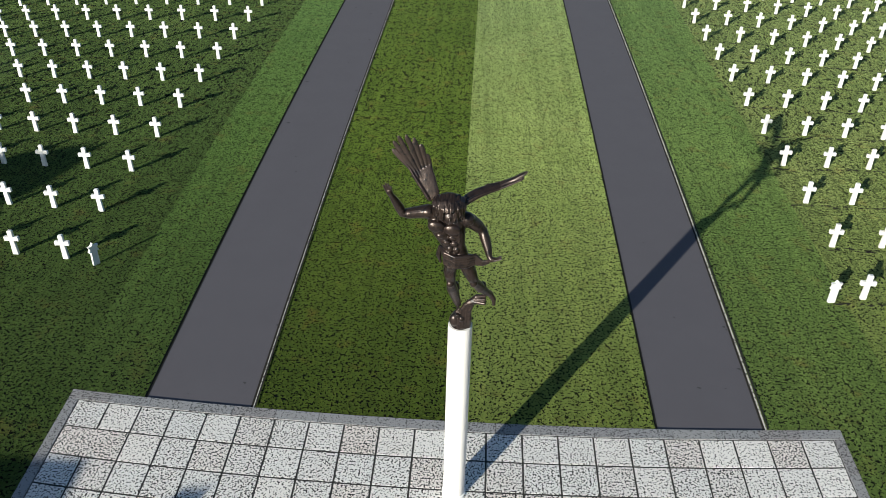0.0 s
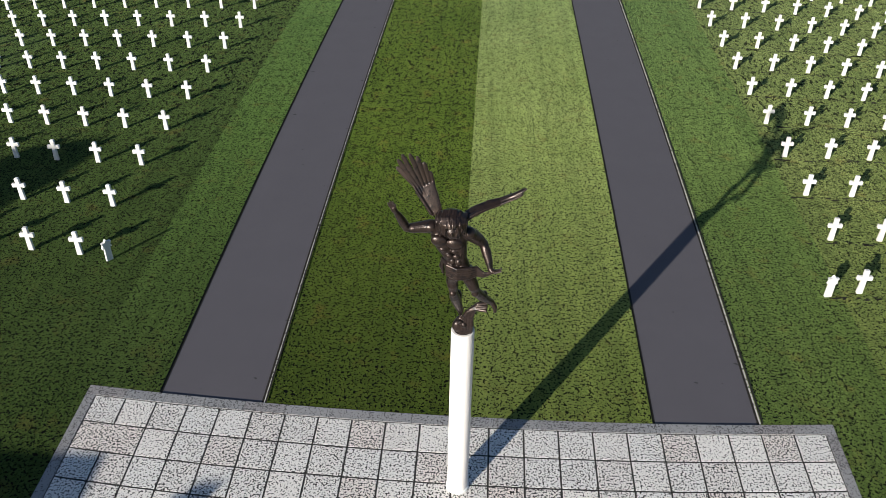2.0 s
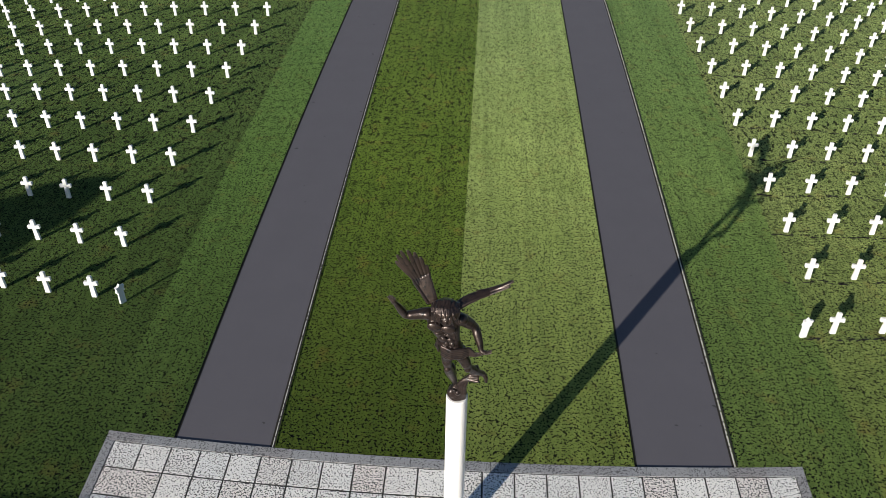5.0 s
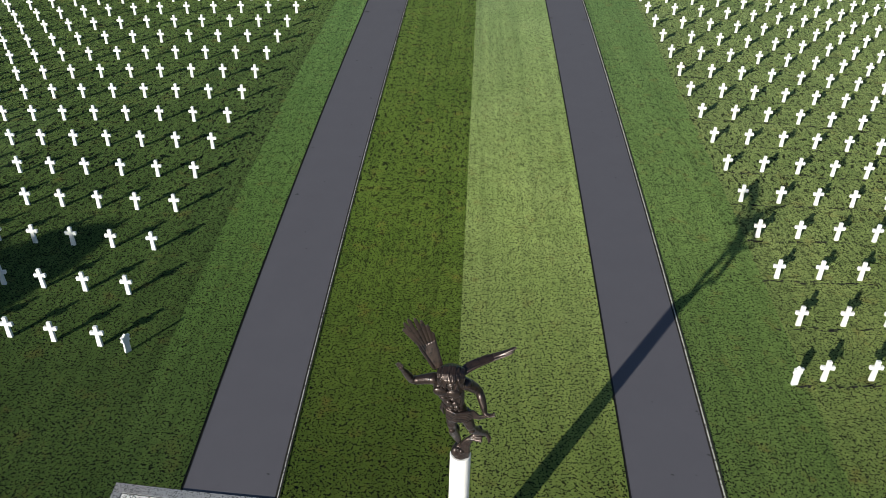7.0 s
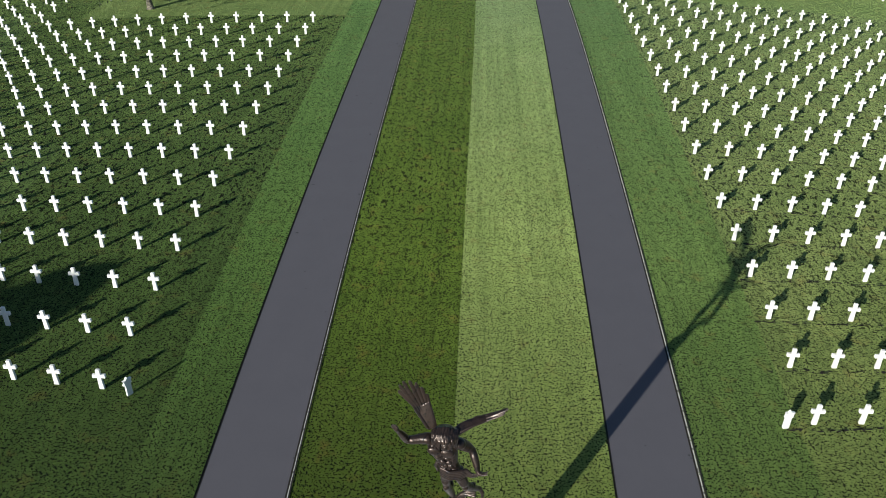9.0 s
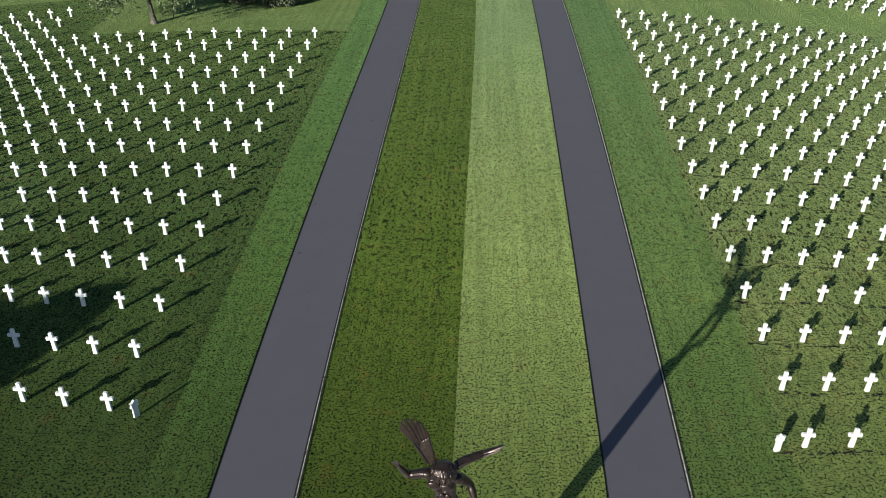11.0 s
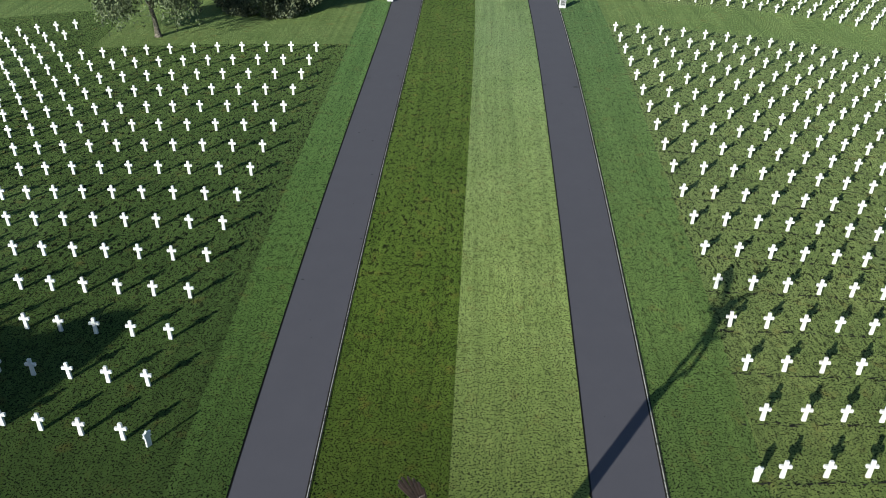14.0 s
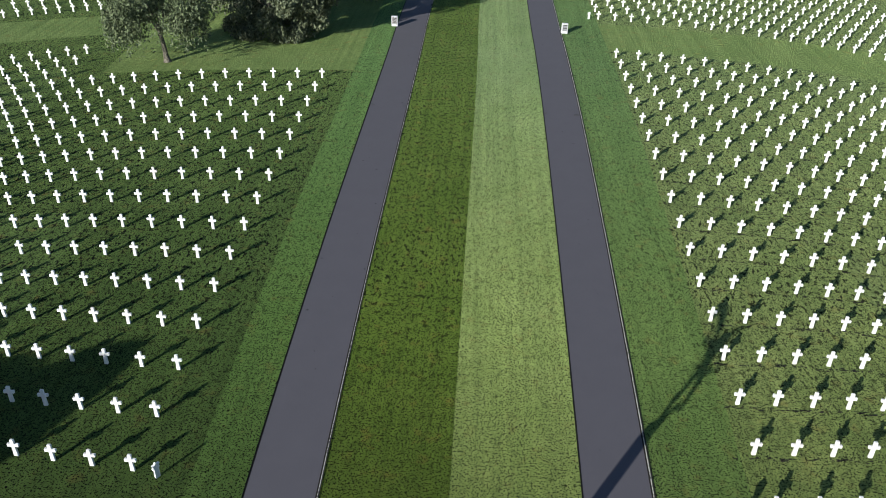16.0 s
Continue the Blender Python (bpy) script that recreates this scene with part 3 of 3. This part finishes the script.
    blob(bm, (0.06, -0.76, 8.3), (0.15, 0.14, 0.13), (0, 30, 0))
    blob(bm, (-0.66, -0.78, 8.43), (0.15, 0.13, 0.12))
    # raised wings
    wing(bm, [(-0.66, -0.62, 8.6), (-0.84, -0.56, 8.86), (-1.02, -0.46, 9.12)], [(-0.44, -0.62, 8.6), (-0.5, -0.52, 8.84), (-0.62, -0.42, 9.06)], [(-1.34, -0.36, 9.45), (-1.32, -0.35, 9.6), (-1.24, -0.34, 9.7), (-1.1, -0.33, 9.72), (-0.96, -0.33, 9.67), (-0.83, -0.34, 9.56), (-0.72, -0.36, 9.38)], 0.02, (0.95, 0.1, 0.35), 0.05)
    wing(bm, [(-0.1, -0.82, 8.54), (0.16, -0.76, 8.78), (0.62, -0.58, 8.85)], [(-0.08, -0.64, 8.62), (0.14, -0.52, 8.86), (0.6, -0.46, 8.9)], [(1.04, -0.53, 9.07), (1.1, -0.5, 9.17), (1.0, -0.48, 9.07)], 0.026, (-0.1, 0.93, 0.3), 0.05)
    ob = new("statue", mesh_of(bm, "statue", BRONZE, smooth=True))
    blend = ob.modifiers.new("blend", "REMESH")
    blend.mode, blend.voxel_size, blend.use_smooth_shade = "VOXEL", 0.011, True
    ease = ob.modifiers.new("ease", "SMOOTH")
    ease.factor, ease.iterations = 0.5, 2
    ob.location = (cx, cy, 0.0)
    return tagged(ob, "dark bronze winged figure striding on a column top", "statue")


statue()



# ---- headstones ----
def cross_mesh():
    """A marble Latin cross with slightly flared, eased ends."""
    w, t = 0.08, 0.05
    o = [(-0.098, 0.0), (-w, 0.60), (-0.225, 0.585), (-0.25, 0.61), (-0.25, 0.745), (-0.225, 0.77), (-w, 0.755), (-0.085, 0.99), (-0.06, 1.02)]
    o = o + [(-x, z) for x, z in reversed(o)]
    bm = bmesh.new()
    prism(bm, o, -t, t)
    bmesh.ops.scale(bm, vec=(1.04, 1.15, 0.96), verts=bm.verts)
    bmesh.ops.bevel(bm, geom=[e for e in bm.edges if e.calc_length() > 0.06 and abs(e.verts[0].co.y - e.verts[1].co.y) < 0.01], offset=0.012, segments=1, affect="EDGES")
    return mesh_of(bm, "cross", CROSS_MARBLE)


def stele_mesh():
    """A marble shaft that carries a six-pointed star."""
    bm = bmesh.new()
    prism(bm, [(-0.13, 0.0), (-0.12, 0.62), (0.12, 0.62), (0.13, 0.0)], -0.05, 0.05)
    star = []
    for i in range(12):
        r = 0.235 if i % 2 == 0 else 0.15
        a = math.pi / 2 + i * math.pi / 6
        star.append((r * math.cos(a), 0.72 + r * math.sin(a)))
    prism(bm, star, -0.052, 0.052)
    bmesh.ops.scale(bm, vec=(0.92, 1.05, 0.93), verts=bm.verts)
    return mesh_of(bm, "stele", CROSS_MARBLE)


CROSS, STELE = cross_mesh(), stele_mesh()
rng = random.Random(7)


spots = []


def headstone(mesh, x, y, group, label, name="headstone_cross", turn=0.0):
    ob = new(name, mesh)
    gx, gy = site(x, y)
    ob.matrix_world = pose(gx, gy, -0.01, rng.gauss(0, 0.6), rng.gauss(0, 0.6), turn + rng.gauss(0, 1.2))
    return tagged(ob, label, "headstone", group)


def plot(side, rows, first_row, sag, start, pitch, columns, group, keep=lambda k, j: True):
    for k in range(rows):
        y0 = first_row + 3.315 * k - 0.006 * k * k
        for j in range(columns):
            if keep(k, j):
                dx = j * pitch(y0)
                spots.append((side * (start - 0.015 * k + dx), y0 - sag * dx * dx, group))


near_pitch = lambda y: 2.105 + 0.0056 * max(0.0, y - 20)
plot(1, 18, 8.72, 0.0030, 14.42, near_pitch, 17, "crosses of the first plot beside the right walk")
plot(-1, 18, 8.80, 0.0016, 14.50, lambda y: near_pitch(y) * (1.0 + 0.014 * min(1.0, max(0.0, (y - 16) / 16))), 18, "crosses of the first plot beside the left walk", lambda k, j: k < 15 or j > 11)
plot(1, 8, 76.8, 0.0032, 14.0, lambda y: 1.97, 22, "crosses of the farther plot")
plot(-1, 6, 77.5, 0.0030, 46.0, lambda y: 2.02, 9, "crosses of the farther plot across the lawn")
spots.sort(key=lambda s: math.hypot(s[0], s[1] + 6))
for x, y, group in spots[:300]:
    headstone(CROSS, x, y, group, "white marble Latin cross headstone standing in mown grass")
far_bm = bmesh.new()
for x, y, group in spots[300:]:
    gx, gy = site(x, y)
    start = len(far_bm.verts)
    far_bm.from_mesh(CROSS)
    far_bm.verts.ensure_lookup_table()
    turn = pose(gx, gy, -0.01, rng.gauss(0, 0.6), rng.gauss(0, 0.6), rng.gauss(0, 1.2))
    for v in far_bm.verts[start:]:
        v.co = turn @ v.co
far_stones = new("headstone_crosses", mesh_of(far_bm, "headstone_crosses", CROSS_MARBLE))
tagged(far_stones, "many white marble Latin cross headstones in far rows", "headstones", kind="stuff")
for x, y, turn in ((-13.2, 8.62, 56), (13.13, 8.52, 10), (12.85, 76.7, 10)):
    headstone(STELE, x, y, "star headstones", "white marble headstone with a six-pointed star", "headstone_star", turn)


# ---- worn soil lines along the rows of the right-hand plot ----
line_bm = bmesh.new()
for x, y, group in spots:
    if x > 0 and y < 62:
        drift = rng.uniform(0.28, 0.42)
        for i in range(11):
            x0 = x + rng.uniform(-1.05, 1.05)
            y0 = y - drift + rng.gauss(0, 0.05)
            long, thick = rng.uniform(0.05, 0.2), rng.uniform(0.02, 0.055)
            ring = ((-long, 0), (-0.4 * long, -thick), (0.5 * long, -0.7 * thick), (long, 0.2 * thick), (0.3 * long, thick), (-0.6 * long, 0.6 * thick))
            line_bm.faces.new([line_bm.verts.new((*site(x0 + u, y0 + v), 0.042)) for u, v in ring])
tagged(new("soil_lines", mesh_of(line_bm, "soil_lines", SOIL_AND_SHADE)), "thin dark worn soil lines in the grass along headstone rows", "soil line", kind="stuff")


# ---- plinths and drains by the walks ----
for x, y in ((-9.2, 70.2), (9.45, 70.4)):
    gx, gy = site(x, y)
    plinth = tagged(new("plot_marker"), "upright pale stone plot marker beside an asphalt walk", "marker", "plot markers")
    plinth.matrix_world = pose(gx, gy, 0, 0, 0, 0)
    pb = bmesh.new()
    box(pb, -0.36, 0.36, -0.2, 0.2, 0, 1.15, 0.03)
    part("block", pb, PLINTH, plinth)
    pb = bmesh.new()
    box(pb, -0.28, 0.28, -0.225, -0.2, 0.3, 1.05, 0.008)
    plate = part("plate", pb, KERB, plinth, "grey inscribed front plate")
    for i in range(4):
        pb = bmesh.new()
        box(pb, -0.2, 0.2 - 0.08 * (i % 2), -0.232, -0.225, 0.92 - 0.17 * i, 0.99 - 0.17 * i)
        part("inscription_bar", pb, IRON, plate)
for x in (-8.78, -5.95, 5.98, 8.70):
    gx, gy = site(x, 48.4)
    drain = tagged(new("drain_grate"), "small dark iron drain grate set in the asphalt", "drain", "drain grates in the walks")
    drain.location = (gx, gy, -SUNK)
    db = bmesh.new()
    for i in range(6):
        box(db, -0.2 + i * 0.075, -0.17 + i * 0.075, -0.14, 0.14, 0.004, 0.012)
    part("bars", db, IRON, drain)
    db = bmesh.new()
    box(db, -0.22, 0.22, -0.17, -0.14, 0.0, 0.014)
    box(db, -0.22, 0.22, 0.14, 0.17, 0.0, 0.014)
    box(db, -0.22, -0.2, -0.14, 0.14, 0.0, 0.014)
    box(db, 0.2, 0.225, -0.14, 0.14, 0.0, 0.014)
    part("frame", db, IRON, drain)


# ---- trees ----
LEAF_TREE = leaf_material("grey_green_leaves", (0.035, 0.05, 0.022), (0.12, 0.148, 0.07))
LEAF_SHRUB = leaf_material("dark_green_leaves", (0.035, 0.048, 0.024), (0.115, 0.13, 0.07))
LEAF_FAR = leaf_material("green_leaves", (0.03, 0.06, 0.015), (0.06, 0.10, 0.025))


def leaves(count, seed, place, size, mat, name="crown"):
    """Many small folded leaf clumps, each of two triangles."""
    g = np.random.default_rng(seed)
    vs, fs = [], []
    for i in range(count):
        p = Vector(place(g))
        q = Euler(g.uniform(0, 6.28, 3)).to_matrix()
        s = size * g.uniform(0.6, 1.4)
        base = len(vs)
        for c in ((-0.5, 0, 0), (0, -0.28, 0.08), (0.5, 0, 0), (0, 0.28, 0.08)):
            vs.append(p + q @ (Vector(c) * s))
        fs += [(base, base + 1, base + 2), (base, base + 2, base + 3)]
    me = bpy.data.meshes.new(name)
    me.from_pydata(vs, [], fs)
    me.materials.append(mat)
    return new(name, me)


def trunk_mesh(height, radius, seed, limbs=7, lean=0.0):
    g = random.Random(seed)
    bm = bmesh.new()
    pts = [(0, 0, -0.1, radius * 1.5), (0, 0, 0.3, radius * 1.1)]
    for i in range(1, 7):
        z = height * i / 6
        pts.append((lean * z + g.uniform(-0.1, 0.1), g.uniform(-0.1, 0.1), z, radius * (1 - 0.8 * i / 6)))
    limb(bm, pts, 10)
    for i in range(limbs):
        z = height * g.uniform(0.25, 0.8)
        a = g.uniform(0, 6.28)
        l = height * g.uniform(0.25, 0.45)
        d = Vector((math.cos(a), math.sin(a), 0.7))
        p0 = Vector((lean * z, 0, z))
        limb(bm, [(*(p0 + d * l * f), radius * 0.45 * (1 - 0.8 * f)) for f in (0, 0.35, 0.7, 1)], 7)
    return bm


def clumped(g, clumps):
    c, r = clumps[int(g.integers(len(clumps)))]
    d = g.normal(size=3)
    d /= np.linalg.norm(d)
    return np.array(c) + d * r * g.uniform(0.55, 1.0) ** 0.5 * np.array((1, 1, 0.85))


def tree(x, y, height, radius, low, seed, count, mat, label, leaf=0.35, trunk_r=0.25):
    gx, gy = site(x, y)
    t = tagged(new("tree"), label, "tree")
    t.location = (gx, gy, 0)
    part("trunk", trunk_mesh(height * 0.8, trunk_r, seed), BARK, t, smooth=True)
    g0 = np.random.default_rng(seed)
    clumps = []
    for i in range(70):
        a, f = g0.uniform(0, 6.28), g0.uniform(0, 1)
        r = radius * math.sqrt(f) * g0.uniform(0.75, 1.1)
        top = low + (height - low) * (1 - (r / radius / 1.1) ** 2) ** 0.5 if r < radius * 1.09 else low + 1
        z = g0.uniform(low + 0.3, max(top, low + 1))
        clumps.append(((r * math.cos(a), r * math.sin(a), z), radius * g0.uniform(0.16, 0.3)))

    def place(g):
        p = clumped(g, clumps)
        p[2] = max(p[2], 0.12)
        return p
    crown = leaves(count, seed, place, leaf, mat)
    crown.parent = t
    return t


def weeping_tree(gx, gy):
    """A forked pale trunk, a broad crown and curtains of hanging twigs, open round the trunk."""
    t = tagged(new("tree"), "weeping grey-green tree with a pale forked trunk on the lawn", "tree")
    t.location = (gx, gy, 0)
    bm = bmesh.new()
    limb(bm, [(0.05, 0, -0.1, 0.5), (0.04, 0, 0.15, 0.33), (0.0, 0, 0.8, 0.24), (-0.08, 0, 1.8, 0.21), (-0.22, 0, 2.7, 0.19)], 12)
    for tip in ((-2.4, 0.3, 6.5), (0.9, 0.2, 7.5), (-0.7, 1.2, 8.5), (-0.5, -1.4, 7.0)):
        base = Vector((-0.2, 0, 2.6))
        d = Vector(tip) - base
        limb(bm, [(*(base + d * f + Vector((0.15 * math.sin(5 * f), 0.1 * math.cos(4 * f) - 0.1, 0))), 0.15 * (1 - 0.8 * f)) for f in (0, 0.25, 0.5, 0.75, 1)], 8)
    part("trunk", bm, BARK, t, smooth=True)
    g0 = np.random.default_rng(31)
    clumps = []
    for i in range(60):
        a, r = g0.uniform(0, 6.28), 4.6 * math.sqrt(g0.uniform(0.03, 1))
        z = g0.uniform(4.6, 4.9 + 5.5 * math.sqrt(max(0.0, 1 - (r / 5.0) ** 2)))
        clumps.append(((r * math.cos(a), r * math.sin(a), z), g0.uniform(0.8, 1.4)))
    strands = []
    for i in range(330):
        side = g0.uniform()
        a = g0.normal(3.25, 0.55) if side < 0.55 else g0.normal(0.1, 0.6) if side < 0.9 else g0.uniform(0, 6.28)
        r = g0.uniform(2.3, 5.3) if side < 0.55 else g0.uniform(1.5, 4.7)
        low = g0.uniform(1.3, 3.8) + (1.8 if side >= 0.9 else 0.0) + (0.5 if r < 2.2 else 0.0)
        strands.append((r * math.cos(a), r * math.sin(a), low, g0.uniform(4.8, 6.5)))

    def place(g):
        if g.uniform() < 0.55:
            x, y, low, high = strands[int(g.integers(len(strands)))]
            return np.array((x + g.normal(0, 0.13), y + g.normal(0, 0.13), g.uniform(low, max(high, low + 0.5))))
        return clumped(g, clumps)
    crown = leaves(17000, 31, place, 0.27, LEAF_TREE)
    crown.parent = t


def spreading_tree(gx, gy):
    """A dense dark tree whose boughs sweep the ground and widen upwards."""
    t = tagged(new("tree"), "large dense dark spreading tree with boughs down to the ground", "tree")
    t.location = (gx, gy, 0)
    part("trunk", trunk_mesh(8.0, 0.35, 12), BARK, t, smooth=True)
    g0 = np.random.default_rng(12)
    clumps = []
    for i in range(150):
        z = 0.5 + 9.0 * g0.uniform() ** 1.3
        wide = 4.7 + 0.42 * z if z < 5.5 else 7.0 * math.sqrt(max(0.0, 1 - ((z - 5.5) / 5.0) ** 2))
        a, r = g0.uniform(0, 6.28), wide * g0.uniform(0.55, 1.0)
        # upper crown pushed sideways, out of view, so its shadow nears the walk
        clumps.append(((r * math.cos(a) + 0.32 * z + 0.5 * max(0.0, z - 4.0), r * math.sin(a), z), g0.uniform(0.8, 1.3)))

    def place(g):
        p = clumped(g, clumps)
        p[2] = max(p[2], 0.1 + 0.2 * g.uniform())
        return p
    crown = leaves(42000, 12, place, 0.32, LEAF_SHRUB)
    crown.parent = t


weeping_tree(-31.1, 64.4)
spreading_tree(-22.85, 75.7)
tree(-29.0, 77.0, 11.0, 6.0, 1.0, 13, 9000, LEAF_SHRUB, "dark dense tree behind the lawn", 0.4, 0.3)
# stands beyond the view, added only to shade the far lawn
tree(-15.5, 84.0, 12.0, 6.5, 1.5, 14, 9000, LEAF_SHRUB, "unseen dark dense tree, added to shade the far lawn", 0.4, 0.3)


def free_tree(gx, gy, height, radius, low, seed, count, label):
    t = tree(0, 0, height, radius, low, seed, count, LEAF_FAR, label, 0.6, 0.3)
    t.location = (gx, gy, 0)
    return t


# both stand out of view, placed and sized for the shadows they cast
free_tree(-42.2, -10.4, 12.3, 7.8, 1.0, 21, 48000, "unseen broad dense green tree, placed to shade the left plot")
free_tree(-17.2, -13.1, 5.9, 2.1, 2.0, 22, 3500, "unseen small round tree, placed to shade the terrace edge")

# ---- unseen block, added to cast the shadow on the terrace corner ----
block = tagged(new("unseen_building"), "unseen plain block, placed to shade the terrace corner", "building")
bb = bmesh.new()
box(bb, -32.9, -20.95, -27.8, -14.35, 0, 6.4, 0.03)
part("wall", bb, PLINTH, block)
bb = bmesh.new()
box(bb, -33.1, -20.85, -28.0, -14.19, 6.4, 6.8, 0.03)
part("roof", bb, PLINTH, block)



# ---- terrace pieces ----
TILE_ROWS = 15
FRONT = 2.157
for r in range(TILE_ROWS):
    c = -11
    while c < 11:
        wide = 2 if (c == -11 and r == 1) else 1
        tile = new("slab", mesh_of(slab(c, c + wide, FRONT - r - 1, FRONT - r, rng.uniform(-0.003, 0.0), 0.026), "slab", PAVING))
        tile.parent = terrace
        c += wide
rest = bmesh.new()
rest.faces.new([rest.verts.new((*site(x, y), 0.0)) for x, y in ((-11.33, -30), (11.33, -30), (11.33, FRONT - TILE_ROWS - 0.12), (-11.33, FRONT - TILE_ROWS - 0.12))])
paved = new("slab", mesh_of(rest, "paving_rest", PAVING))
paved.parent = terrace
for i in range(18):
    step = 2 * TERRACE_X / 18
    x = -TERRACE_X + i * step
    stone = new("kerb_stone", mesh_of(slab(x, x + step, FRONT, TERRACE_Y, 0.012, 0.006), "kerb_stone", KERB))
    stone.parent = terrace
for side in (-1, 1):
    for i in range(12):
        y = FRONT - (i + 1) * 1.26
        lo, hi = sorted((side * 11.0, side * TERRACE_X))
        stone = new("kerb_stone", mesh_of(slab(lo, hi, y, y + 1.26, 0.012, 0.006), "kerb_stone", KERB))
        stone.parent = terrace
